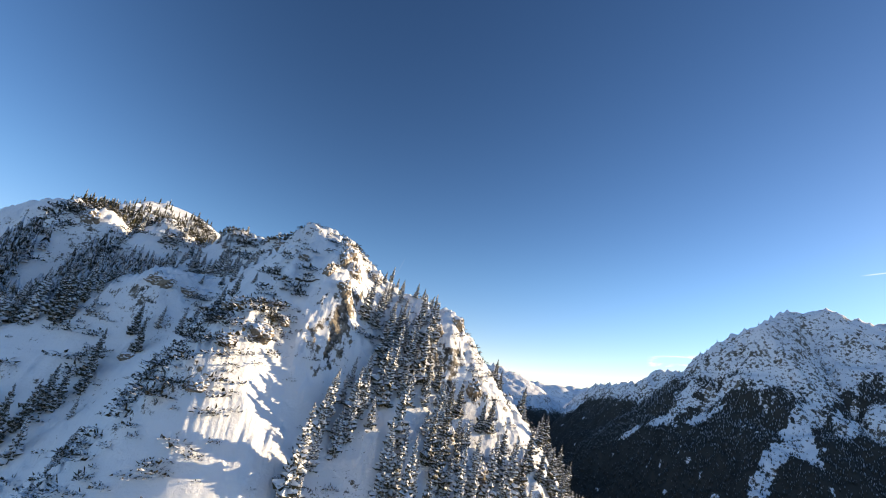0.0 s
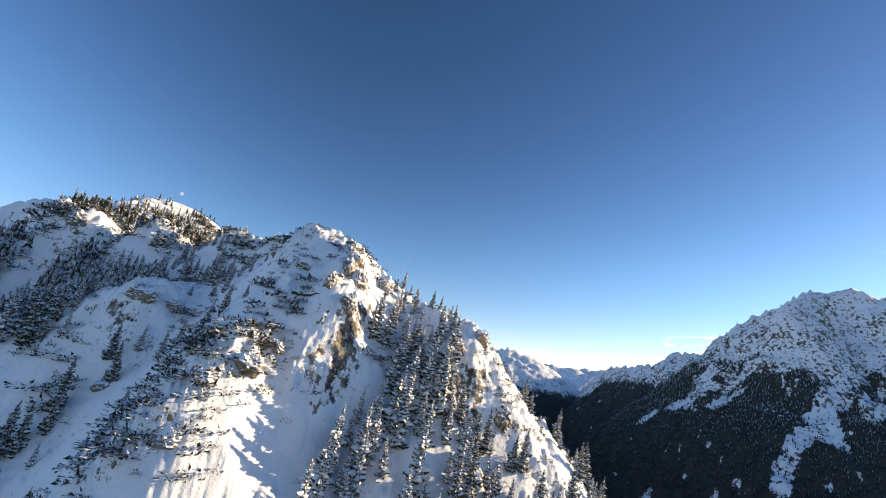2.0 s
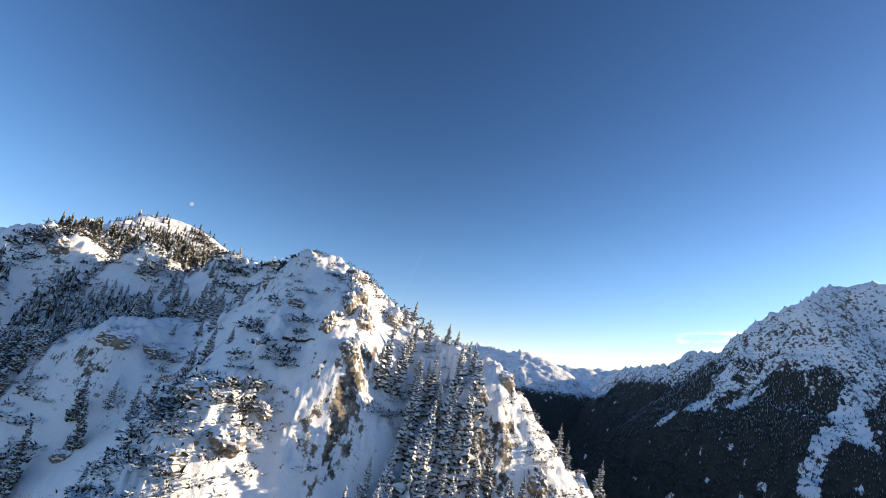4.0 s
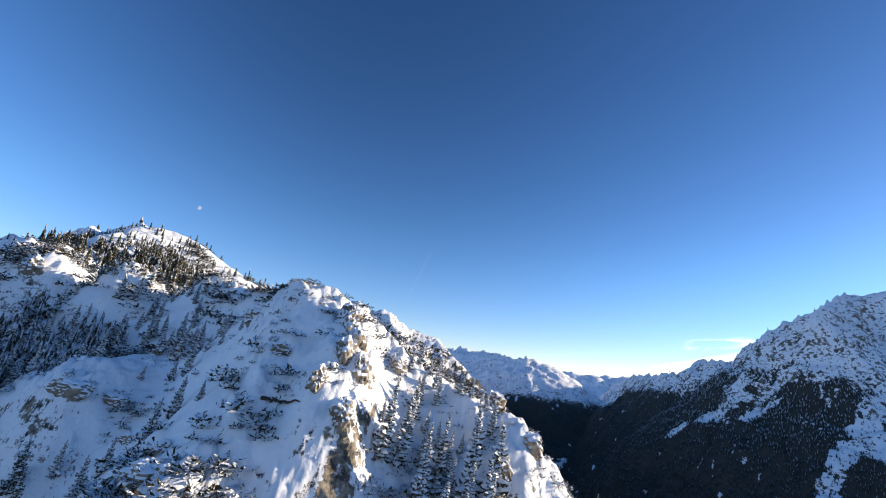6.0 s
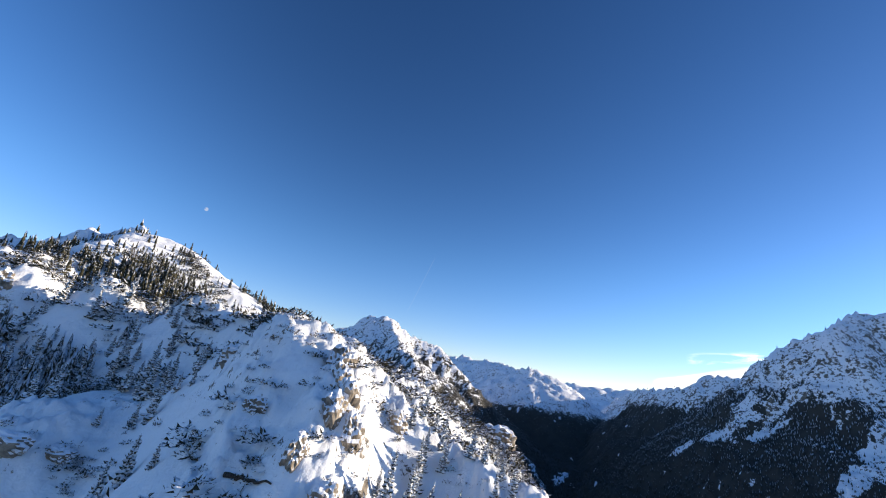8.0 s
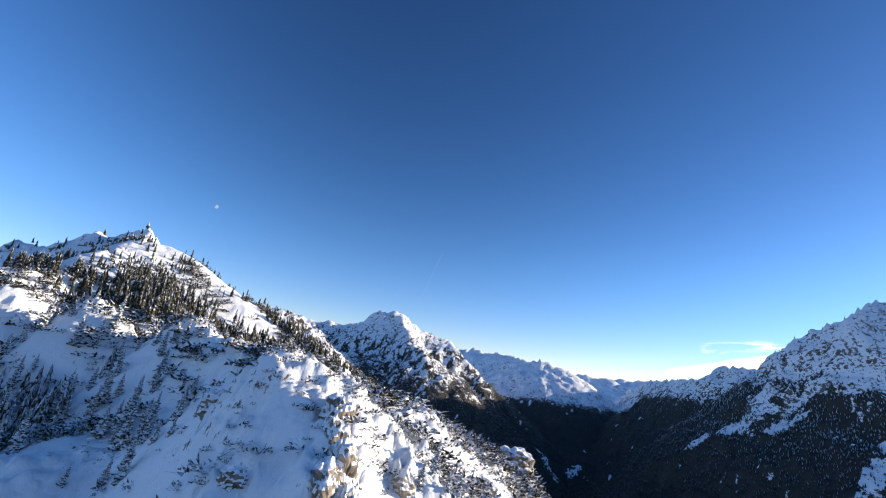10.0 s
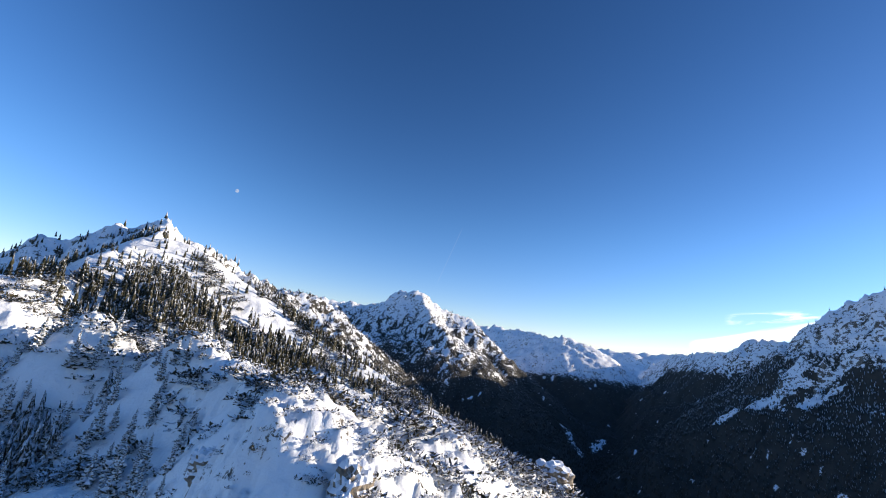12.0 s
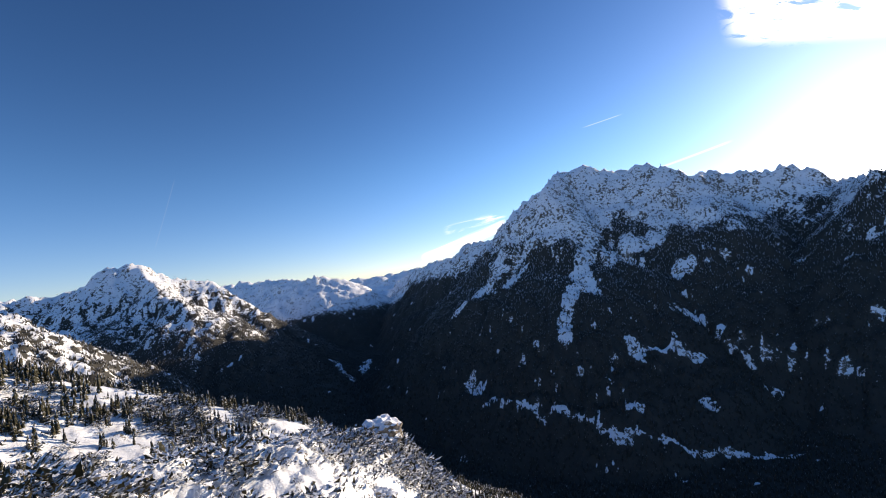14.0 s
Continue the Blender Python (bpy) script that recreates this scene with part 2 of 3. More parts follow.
# crest lines: metres east, north, up
CREST = [(60, 124, -80), (35, 119, -29), (24, 117, -9), (15, 113, -2), (9, 108, 5), (3, 106, 13), (-1, 108, 18), (-12, 111, 19.5), (-22, 113, 25), (-31.5, 108.5, 31),
         (-40, 108, 34), (-47, 125, 33.5), (-62, 131, 32), (-78, 143, 39), (-103, 144, 41), (-126, 143, 39), (-150, 175, 46), (-178, 228, 71),
         (-260, 330, 92), (-330, 410, 108), (-393, 473, 124), (-410, 438, 101), (-451, 390, 72), (-490, 340, 34), (-560, 200, 10)]
# the near massif: its ribs, hollows and shelves as lines on the plan
RIB_LIT = [(-31.5, 108.5, 31), (-29.5, 103, 28.5), (-29, 97, 24.5), (-28, 91, 20.5), (-29, 87, 12), (-30, 84, 4.5), (-28, 78, -5), (-24, 71, -13), (-20, 62, -25), (-19, 50, -45)]
CLIFF_EDGE = [(-26, 104, 27), (-24.5, 97, 21.5), (-23.5, 91, 16.5), (-24.5, 87, 7), (-25.5, 84, 0)]
RIB_WEST = [(-40, 108, 33.5), (-37, 97, 21), (-34.5, 89, 14), (-36, 85, 12), (-36, 78, 7), (-37.5, 75, 1), (-40, 71, -3), (-46, 62, -20), (-55, 50, -42)]
HOLLOW_TRUNK = [(-33.5, 100, 23), (-32.5, 95, 17.5), (-32, 91, 13.8)]
CLIFF_FOOT = [(-21, 103, 18), (-20.3, 97, 11.5), (-19.5, 91, 4), (-21, 87, -1)]
HOLLOW_EAST = [(-19, 107, 20), (-16, 103, 13), (-14, 97, 6), (-12, 90, -3), (-12, 82, -10), (-14, 72, -22), (-18, 56, -45)]
RIB_INNER = [(-10, 110, 18), (-8, 103, 12), (-7, 96, 5), (-6, 91, -1), (-4, 82, -12), (-3, 70, -27), (-2, 55, -48)]
RIB_EAST = [(-1, 108, 17.5), (-1.5, 102, 15), (0, 98, 8), (2, 94, -5), (5, 87, -14), (9, 78, -27), (12, 60, -52)]
FLANK_EAST = [(3, 106, 13), (6, 102.5, 8), (12, 99, -3), (19, 92, -18), (28, 78, -44)]
SLOPE_WEST = [(-47, 125, 33), (-51, 116, 27.5), (-50, 107, 22), (-51, 101, 12), (-54, 92, 2), (-56, 86, -5), (-60, 74, -24), (-66, 55, -52)]
SLOPE_SHELF = [(-62, 131, 32), (-63, 125, 22), (-62, 114, 16), (-61, 103, 9), (-65, 97, 1.5), (-70, 90, -10), (-76, 76, -28), (-82, 58, -54)]
SHELF_LIP = [(-66, 101, 10), (-69.5, 101, 13.5), (-74, 102.5, 14), (-84, 103.5, 9), (-92, 104, 4), (-120, 95, -12)]
SHELF_BACK = [(-70, 108, 16), (-72, 116, 17.5), (-72, 125, 19.5), (-72, 134, 28)]
BELOW_SHELF = [(-75, 98, 5), (-79, 90, -9), (-85, 76, -29), (-92, 58, -55)]
BASIN = [(-74, 118, 17), (-83, 116, 12), (-93, 114, 6), (-111, 111, 0), (-132, 106, -9)]
KNOB_RIB_MID = [(-102, 144, 40.5), (-106, 137, 32.5), (-110, 130, 21), (-113, 122, 7)]
KNOB_RIB_FAR = [(-126, 143, 39.5), (-131, 136, 31), (-136, 128, 18), (-140, 119, 2)]
KNOB_RIB_NEAR = [(-78, 143, 38), (-81, 137, 31), (-84, 130, 22), (-87, 123, 13)]
HOLLOW_KNOB_NEAR = [(-90, 146, 30), (-92, 139, 23), (-95, 132, 15.5), (-98, 123, 7)]
HOLLOW_KNOB_FAR = [(-114, 147, 31), (-117, 139, 23), (-121, 131, 13), (-124, 122, 2)]
KNOBS = [(-78, 143, 38), (-90, 146, 30), (-102, 144, 40.5), (-114, 147, 31), (-126, 143, 39.5), (-148, 147, 38), (-172, 152, 36)]
SADDLE = [(-80, 156, 27), (-95, 157, 28), (-112, 160, 31), (-135, 170, 37)]
HILL = [(-178, 228, 71), (-158, 209, 60), (-138, 197, 48.5), (-120, 184, 43), (-108, 170, 37), (-100, 158, 30)]
HILL_FOOT = [(-120, 212, 42), (-99, 187, 32), (-80, 205, 23), (-59, 222, 18), (-41, 228, 16), (-18, 226, 5), (10, 230, -16)]
HOLLOW_NORTH = [(-62, 145, 29), (-66, 165, 24), (-55, 185, 13), (-36, 203, 2), (-10, 212, -10), (20, 218, -34)]
SPUR_NEAR = [(-40, 130, 29), (-34, 133, 26.5), (-21, 127, 23.5), (-9, 131, 10), (5, 138, -8), (25, 148, -40)]
LEE = [(-14, 119, 12), (0, 118, 6), (14, 122, -14), (30, 128, -45)]
WEST_FOOT = [(-150, 140, 15), (-152, 112, -12), (-154, 84, -40)]
WEST_SIDE = [(-192, 200, 40), (-196, 160, 8), (-200, 120, -22)]
SPUR_NORTH = [(-47, 125, 33), (-24, 143, 27), (-16, 158, 20), (-3, 179, 15.5), (14, 205, -10), (40, 235, -50)]
SPUR_BACK = [(-178, 228, 70), (-120, 240, 38), (-85, 243, 25), (-41, 225, 18), (0, 228, 0), (45, 245, -40)]
SPUR_LEFT = [(-178, 228, 71), (-192, 219, 62), (-208, 209, 50), (-224, 199, 41), (-270, 170, 22), (-330, 120, 0), (-420, 40, -50)]
SPUR_WOOD = [(-393, 473, 122), (-345, 545, 82), (-250, 470, 62), (-200, 430, 40), (-182, 440, 18), (-150, 455, -40), (-80, 480, -110), (20, 500, -200)]
LEFT_RIDGE = [(-1500, 500, 20), (-1000, 850, 110), (-780, 1000, 133), (-657, 1069, 130), (-520, 1144, 100), (-470, 1180, 74), (-410, 1215, 5), (-340, 1240, -110)]
FAR_LEFT = [(-1900, 1500, 150), (-1250, 1850, 150), (-982, 1985, 152), (-889, 2026, 157), (-791, 2066, 158), (-690, 2102, 162), (-626, 2110, 172), (-560, 2030, 176),
            (-505, 2014, 236), (-435, 2033, 241), (-385, 2042, 202), (-278, 2059, 163), (-192, 2068, 140), (-90, 2010, 60), (20, 1930, -80)]
FAR_LEFT_SPUR = [(-435, 2033, 235), (-350, 1850, 130), (-250, 1700, 60), (-130, 1600, -40), (-20, 1540, -170)]
FAR_MID = [(-139, 3300, 200), (120, 2900, 150), (235, 2662, 134), (283, 2657, 146), (404, 2639, 118), (523, 2616, 55), (640, 2560, -60)]
HORIZON = [(-2500, 3900, 260), (-1200, 4350, 260), (-139, 4573, 200), (-49, 4575, 231), (143, 4572, 164), (347, 4559, 149), (718, 4513, 145), (939, 4470, 173),
           (1061, 4442, 186), (1267, 4385, 159), (1601, 4271, 212), (2300, 3900, 260), (3400, 2800, 300)]
RIGHT = [(1000, 3500, 60), (900, 2900, 90), (760, 2300, 105), (793, 1900, 123), (846, 1875, 173), (916, 1840, 183), (987, 1760, 205), (980, 1480, 240), (795, 1290, 252),
         (849, 1244, 286), (1048, 1393, 383), (1125, 1327, 386), (1150, 1303, 354), (1204, 1249, 342), (1255, 1194, 346), (1299, 1140, 326), (1346, 1080, 268),
         (1525, 1174, 305), (1577, 1096, 278), (1663, 945, 268), (1707, 854, 182), (1380, 640, 158), (1420, 450, 165), (1500, 100, 170), (1500, -600, 120)]


PLAN = [CREST[:14], CREST[15:18], RIB_LIT, CLIFF_EDGE, CLIFF_FOOT, RIB_WEST, HOLLOW_TRUNK, HOLLOW_EAST, RIB_INNER, RIB_EAST, FLANK_EAST, SLOPE_WEST, SLOPE_SHELF, SHELF_LIP, SHELF_BACK, BELOW_SHELF,
        BASIN, KNOB_RIB_NEAR, KNOB_RIB_MID, KNOB_RIB_FAR, HOLLOW_KNOB_NEAR, HOLLOW_KNOB_FAR, KNOBS, SADDLE, HILL, HILL_FOOT, HOLLOW_NORTH, SPUR_NORTH, SPUR_NEAR, LEE, WEST_FOOT, WEST_SIDE]


def dense(line, step):
    points = []
    for a, b in zip(line[:-1], line[1:]):
        n = max(1, int(math.dist(a[:2], b[:2]) / step))
        points += [[p + (q - p) * k / n for p, q in zip(a, b)] for k in range(n)]
    return points + [list(line[-1])]


def stretch(lines):
    """A sheet stretched over the lines of the plan, creased along them; heights on a grid of 1.5 m."""
    p = np.array(sum((dense(line, 4.0) for line in lines), []))
    n = len(p)
    xy = (p[:, :2] - (-70, 140)) / 100
    gap = np.hypot(xy[:, None, 0] - xy[None, :, 0], xy[:, None, 1] - xy[None, :, 1])
    side = np.column_stack([np.ones(n), xy])
    whole = np.block([[-gap + 0.012 * np.eye(n), side], [side.T, np.zeros((3, 3))]])
    w = np.linalg.solve(whole, np.concatenate([p[:, 2], np.zeros(3)]))
    gx, gy = np.arange(-214, 62, 1.5), np.arange(34, 266, 1.5)
    X, Y = np.meshgrid((gx + 70) / 100, (gy - 140) / 100, indexing="ij")
    z = np.zeros(X.shape)
    for i in range(len(gx)):
        d = np.hypot(X[i][:, None] - xy[None, :, 0], Y[i][:, None] - xy[None, :, 1])
        z[i] = -d @ w[:n] + w[n] + w[n + 1] * X[i] + w[n + 2] * Y[i]
    return gx, gy, z


SHEET_X, SHEET_Y, SHEET = stretch(PLAN)


def sheet(x, y):
    u = np.clip((x - SHEET_X[0]) / 1.5, 0, len(SHEET_X) - 1.001)
    v = np.clip((y - SHEET_Y[0]) / 1.5, 0, len(SHEET_Y) - 1.001)
    i, j = u.astype(int), v.astype(int)
    u, v = u - i, v - j
    return (SHEET[i, j] * (1 - u) + SHEET[i + 1, j] * u) * (1 - v) + (SHEET[i, j + 1] * (1 - u) + SHEET[i + 1, j + 1] * u) * v


def near_land(x, y):
    """The massif that the camera climbs, and the ridges that join it."""
    h = along(x, y, CREST, 0.85, 1.15, 45, 0.95)
    for line, s, knee, lo in ((SPUR_NORTH, 0.85, 45, 0.8), (SPUR_BACK, 0.7, 45, 0.75), (SPUR_LEFT, 0.75, 45, 0.8)):
        h = np.maximum(h, along(x, y, line, s, s, knee, lo))
    k = smooth(-212, -185, x) * smooth(58, 30, x) * smooth(36, 60, y) * smooth(262, 236, y)
    h = h * (1 - k) + sheet(x, y) * k
    return np.maximum(h, along(x, y, SPUR_WOOD, 1.0, 0.7, 200, 0.8, 10, 50, 41))


def craggy(x, y):
    """Where bare rock breaks the snow, 0 to 1: along the ribs and knobs."""
    best = np.zeros(x.shape, np.float32)
    for line, reach in ((CREST[2:17], 7), (CLIFF_EDGE, 4.5), (RIB_LIT[:3], 3), (RIB_WEST[:7], 5), (RIB_EAST, 8), (FLANK_EAST, 9), (RIB_INNER[:4], 3), (SHELF_LIP[1:4], 4), (KNOBS, 8),
                        (SPUR_NORTH, 9), (SPUR_NEAR[:3], 6), (HILL[1:], 14)):
        for (ax, ay, _), (bx, by, _) in zip(line[:-1], line[1:]):
            dx, dy = bx - ax, by - ay
            t = np.clip(((x - ax) * dx + (y - ay) * dy) / (dx * dx + dy * dy), 0, 1)
            best = np.maximum(best, 1 - np.hypot(x - ax - t * dx, y - ay - t * dy) / reach)
    return best


def far_land(x, y):
    """The mountains across the valley and on the horizon."""
    h = along(x, y, RIGHT, 1.3, 1.15, 120, 0.88, 45, 95, 21)
    h = np.maximum(h, along(x, y, FAR_LEFT, 0.8, 0.85, 250, 0.6, 45, 90, 23))
    h = np.maximum(h, along(x, y, LEFT_RIDGE, 0.8, 0.75, 200, 0.7, 30, 70, 24))
    h = np.maximum(h, along(x, y, FAR_LEFT_SPUR, 0.6, 0.6, 400, 0.6, 35, 70, 25))
    h = np.maximum(h, along(x, y, FAR_MID, 0.6, 0.6, 500, 0.5, 35, 80, 27))
    return np.maximum(h, along(x, y, HORIZON, 0.4, 0.4, 500, 0.4, 50, 160, 29))


def height(x, y):
    """The height of the land at flat arrays of places."""
    x, y = x.astype(np.float32), y.astype(np.float32)
    r = np.hypot(x + 15, y - 40)
    h = -330 + np.maximum(y - 1100, 0) * 0.11 + 0.06 * np.abs(x - 640 + 0.05 * y) + 14 * fbm(x, y, 300, 4, 9)
    floor = h.copy()
    i = np.flatnonzero(r < 700)
    if len(i):
        X, Y, f = x[i], y[i], 1 - smooth(250, 700, r[i])
        h[i] = np.maximum(h[i], near_land(X + 1.0 * f * fbm(X, Y, 14, 3, 3), Y + 1.0 * f * fbm(X, Y, 14, 3, 4)))
    i = np.flatnonzero(r >= 700)
    if len(i):
        X, Y = x[i], y[i]
        u, v = X + 24 * fbm(X, Y, 160, 4, 5), Y + 24 * fbm(X, Y, 160, 4, 6)
        h[i] = np.maximum(h[i], np.maximum(near_land(X, Y), far_land(u, v)))
    i = np.flatnonzero(r > 250)
    if len(i):
        X, Y = x[i], y[i]
        h[i] += smooth(250, 700, r[i]) * smooth(0, 120, h[i] - floor[i]) * (15 * (crests(X, Y, 110, 4, 31, 0.6) - 0.75) + 9 * (crests(X, Y, 34, 3, 32, 0.6) - 0.75))
        h[i] += smooth(2200, 4000, r[i]) * (55 * (crests(X, Y, 420, 4, 67, 0.5) - 1.1))
    i = np.flatnonzero(r < 800)
    if len(i):
        X, Y = x[i], y[i]
        h[i] += smooth(60, 250, r[i]) * (1 - smooth(400, 800, r[i])) * 4.0 * fbm(X, Y, 45, 4, 33)
    i = np.flatnonzero(r < 330)
    if len(i):
        X, Y = x[i], y[i]
        k = 1 - smooth(180, 330, r[i])
        rocky = smooth(0.0, 0.6, craggy(X, Y) + 0.75 * fbm(X, Y, 11, 3, 35, 0.6)) + 0.5 * smooth(0.16, 0.34, fbm(X, Y, 15, 3, 57, 0.6))
        rocky = np.minimum(rocky, 1.0)
        # broken ledges on the crags
        warp = 3.0 * fbm(X, Y, 7, 4, 43, 0.65)
        q = (h[i] + warp) / 2.3
        h[i] += k * 0.6 * rocky * ((np.floor(q) + smooth(0.45, 1.0, q - np.floor(q))) * 2.3 - warp - h[i])
        h[i] += k * rocky * (1.7 * (crests(X, Y, 9.0, 4, 39, 0.5) - 0.7) + 0.7 * fbm(X, Y, 2.4, 3, 47, 0.6))
        # drifts and hummocks in the open snow
        h[i] += k * (1.2 * fbm(X, Y, 22, 3, 37) + 0.35 * fbm(X, Y, 5, 3, 45) + 0.5 * smooth(0.05, 0.3, fbm(X, Y, 18, 2, 49)) * fbm(X, Y, 1.9, 2, 52))
    return h


# avalanche gullies, clearings and the snow-covered river bed: x, y along each, and half its width
BARE = [
    ([(1032, 1166), (945, 1123), (797, 1032), (715, 980), (631, 924), (583, 885)], 15), ([(764, 1011), (716, 926)], 17),
    ([(720, 1159), (643, 1160), (545, 1189), (468, 1225)], 11), ([(674, 1135), (593, 1123)], 9), ([(869, 1015), (960, 1038), (1045, 1012)], 24),
    ([(995, 906), (1020, 900)], 16), ([(886, 826), (910, 815)], 13), ([(698, 813), (690, 790)], 12), ([(722, 791), (807, 739)], 7), ([(399, 1021), (410, 990)], 13),
    ([(393, 936), (470, 824), (525, 751), (544, 712), (613, 656), (696, 616), (800, 560)], 3.5), ([(590, 729), (600, 720)], 13), ([(725, 679), (740, 672)], 12),
    ([(-359, 1118), (-330, 1060)], 16), ([(-303, 1090), (-266, 1119), (-205, 1142)], 10), ([(-139, 1168), (-120, 1172)], 11), ([(224, 1555), (205, 1765)], 14), ([(300, 1700), (345, 1837)], 16),
]


def bare(x, y):
    """Open snow, 0 to 1."""
    ragged = 0.6 + 0.9 * fbm(x, y, 40, 4, 59, 0.65)
    best = np.zeros_like(x)
    x, y = x + 14 * fbm(x, y, 50, 3, 65), y + 14 * fbm(x, y, 50, 3, 66)
    for points, half in BARE:
        for (ax, ay), (bx, by) in zip(points[:-1], points[1:]):
            dx, dy = bx - ax, by - ay
            t = np.clip(((x - ax) * dx + (y - ay) * dy) / (dx * dx + dy * dy), 0, 1)
            d = np.hypot(x - ax - t * dx, y - ay - t * dy)
            best = np.maximum(best, smooth(1.25, 0.85, d / half - ragged + 0.6))
    return best


def cover(x, y, z, steep):
    """How much wood covers the ground, 0 to 1."""
    r = np.hypot(x + 15, y - 40)
    far = smooth(480, 700, r)
    n = fbm(x, y, 130, 5, 51, 0.62)
    east = smooth(150, 450, x)
    line = (125 + 130 * n) * east + (-20 + 120 * n) * (1 - east) - 260 * smooth(2300, 3300, y)
    wood = (1 - smooth(-90, 100, z - line)) * smooth(2.2, 1.5, steep)
    gap = smooth(0.50, 0.72, fbm(x * 1.5 + y * 0.6, y * 0.7 - x * 0.5, 55, 5, 53, 0.7) + 0.16 * smooth(-200, 80, z) - 0.10)
    wood = wood * (1 - 0.9 * smooth(2150, 2350, y) * smooth(-90, 0, z)) * (1 - 0.9 * smooth(1550, 1800, y) * smooth(40, 110, z + 60 * n) * east)
    wood = np.clip(wood * (1 - gap), 0, 1) * (1 - bare(x, y))
    # the slopes round the near peaks
    edge = 162 - 8 * smooth(-90, -75, x) + 24 * smooth(-60, -25, x) + 8 * fbm(x, y, 20, 2, 56)
    mid = (0.55 + 0.35 * smooth(-105, -85, x)) * smooth(-0.2, 0.1, fbm(x, y, 24, 4, 55, 0.65)) * smooth(0, 8, y - edge) * smooth(1.9, 1.2, steep)
    mid = mid * smooth(34, 52, np.hypot(x + 200, y - 256))
    mid = mid * (1 - 0.85 * smooth(52, 64, z) * smooth(330, 280, y)) * (1 - 0.96 * smooth(74, 92, z) * smooth(290, 340, y))
    return far * np.maximum(wood, (0.42 + 0.45 * smooth(350, 150, x) * smooth(2500, 2100, y)) * (1 - 0.25 * smooth(2150, 2350, y)) * smooth(320 - 70 * smooth(200, 0, x), 90 - 30 * smooth(200, 0, x), z) * smooth(-0.2, 0.2, fbm(x, y, 26, 4, 63, 0.7))) + (1 - far) * mid


def basin(x, y, z, steep):
    """The shaded wood in the runnels below the knobs."""
    return smooth(-80, -88, x) * smooth(104, 111, y) * smooth(138, 131, y) * smooth(-0.2, 0.05, fbm(x + 0.5 * y, 0.4 * y, 9, 3, 58)) * smooth(27, 22, z)


def build_ground():
    fine = np.radians(np.arange(-66, 78.01, 0.26))
    rough = np.radians(np.arange(78, 294, 4.0))[1:-1]
    angles = np.concatenate([fine, rough])
    radii = [0.02, 1.5, 4.0]
    while radii[-1] < 4850:
        r = radii[-1]
        radii.append(r + (1.2 if r < 34 else 0.5 if r < 140 else 0.5 + (r - 140) * 0.0074))
    radii = np.array(radii)
    a, r = np.meshgrid(angles, radii)
    x, y = -15 + r * np.sin(a), 40 + r * np.cos(a)
    rows, cols = x.shape
    z = height(x.ravel(), y.ravel()).reshape(rows, cols)
    gr = np.gradient(z, axis=0) / np.gradient(r, axis=0)
    steep = np.abs(gr)
    verts = np.stack([x, y, z], -1).reshape(-1, 3)
    i, j = np.meshgrid(np.arange(rows - 1), np.arange(cols), indexing="ij")
    k = (j + 1) % cols
    quads = np.stack([i * cols + j, i * cols + k, (i + 1) * cols + k, (i + 1) * cols + j], -1).reshape(-1, 4)
    me = bpy.data.meshes.new("ground")
    me.vertices.add(len(verts))
    me.vertices.foreach_set("co", verts.ravel().astype(np.float32))
    me.loops.add(quads.size)
    me.loops.foreach_set("vertex_index", quads.ravel()[::1].astype(np.int32))
    me.polygons.add(len(quads))
    me.polygons.foreach_set("loop_start", np.arange(0, quads.size, 4, dtype=np.int32))
    me.update(calc_edges=True)
    me.flip_normals()
    me.polygons.foreach_set("use_smooth", np.ones(len(quads), dtype=bool))
    for name, values in (("cover", cover(x, y, z, steep) * smooth(300, 620, r)), ("far", smooth(220, 700, r))):
        me.attributes.new(name, "FLOAT", "POINT").data.foreach_set("value", values.ravel().astype(np.float32))
    me.materials.append(M_GROUND)
    return tagged(new("ground", me), "snow-covered mountain slopes with bare limestone and dark woods", "ground", kind="structure")


ground = build_ground()


# ---- helpers for things ----
def mesh_object(name, verts, faces, mats, parent=None, label="", slots=None, smooth_shade=False):
    me = bpy.data.meshes.new(name)
    me.from_pydata([tuple(v) for v in verts], [], [tuple(f) for f in faces])
    for m in mats:
        me.materials.append(m)
    if slots is not None:
        me.polygons.foreach_set("material_index", np.array(slots, dtype=np.int32))
    if smooth_shade:
        me.polygons.foreach_set("use_smooth", np.ones(len(faces), dtype=bool))
    me.update()
    ob = new(name, me)
    ob.parent = parent
    if label:
        tagged(ob, label)
    return ob


def spread_mesh(name, verts, faces, places, sizes, turns, mat, jitter, rng):
    """One mesh of many copies of a small template, each turned, scaled and bent a little."""
    n, v = len(places), len(verts)
    c, s = np.cos(turns)[:, None], np.sin(turns)[:, None]
    bent = verts[None] * (1 + jitter * rng.standard_normal((n, v, 3)))
    x = (bent[..., 0] * c - bent[..., 1] * s) * sizes[:, :1] + places[:, :1]
    y = (bent[..., 0] * s + bent[..., 1] * c) * sizes[:, :1] + places[:, 1:2]
    z = bent[..., 2] * sizes[:, 1:2] + places[:, 2:3]
    co = np.stack([x, y, z], -1).reshape(-1, 3).astype(np.float32)
    idx = (faces[None] + (np.arange(n) * v)[:, None, None]).reshape(-1, 3).astype(np.int32)
    me = bpy.data.meshes.new(name)
    me.vertices.add(len(co))
    me.vertices.foreach_set("co", co.ravel())
    me.loops.add(idx.size)
    me.loops.foreach_set("vertex_index", idx.ravel())
    me.polygons.add(len(idx))
    me.polygons.foreach_set("loop_start", np.arange(0, idx.size, 3, dtype=np.int32))
    me.update(calc_edges=True)
    me.materials.append(mat)
    return new(name, me)


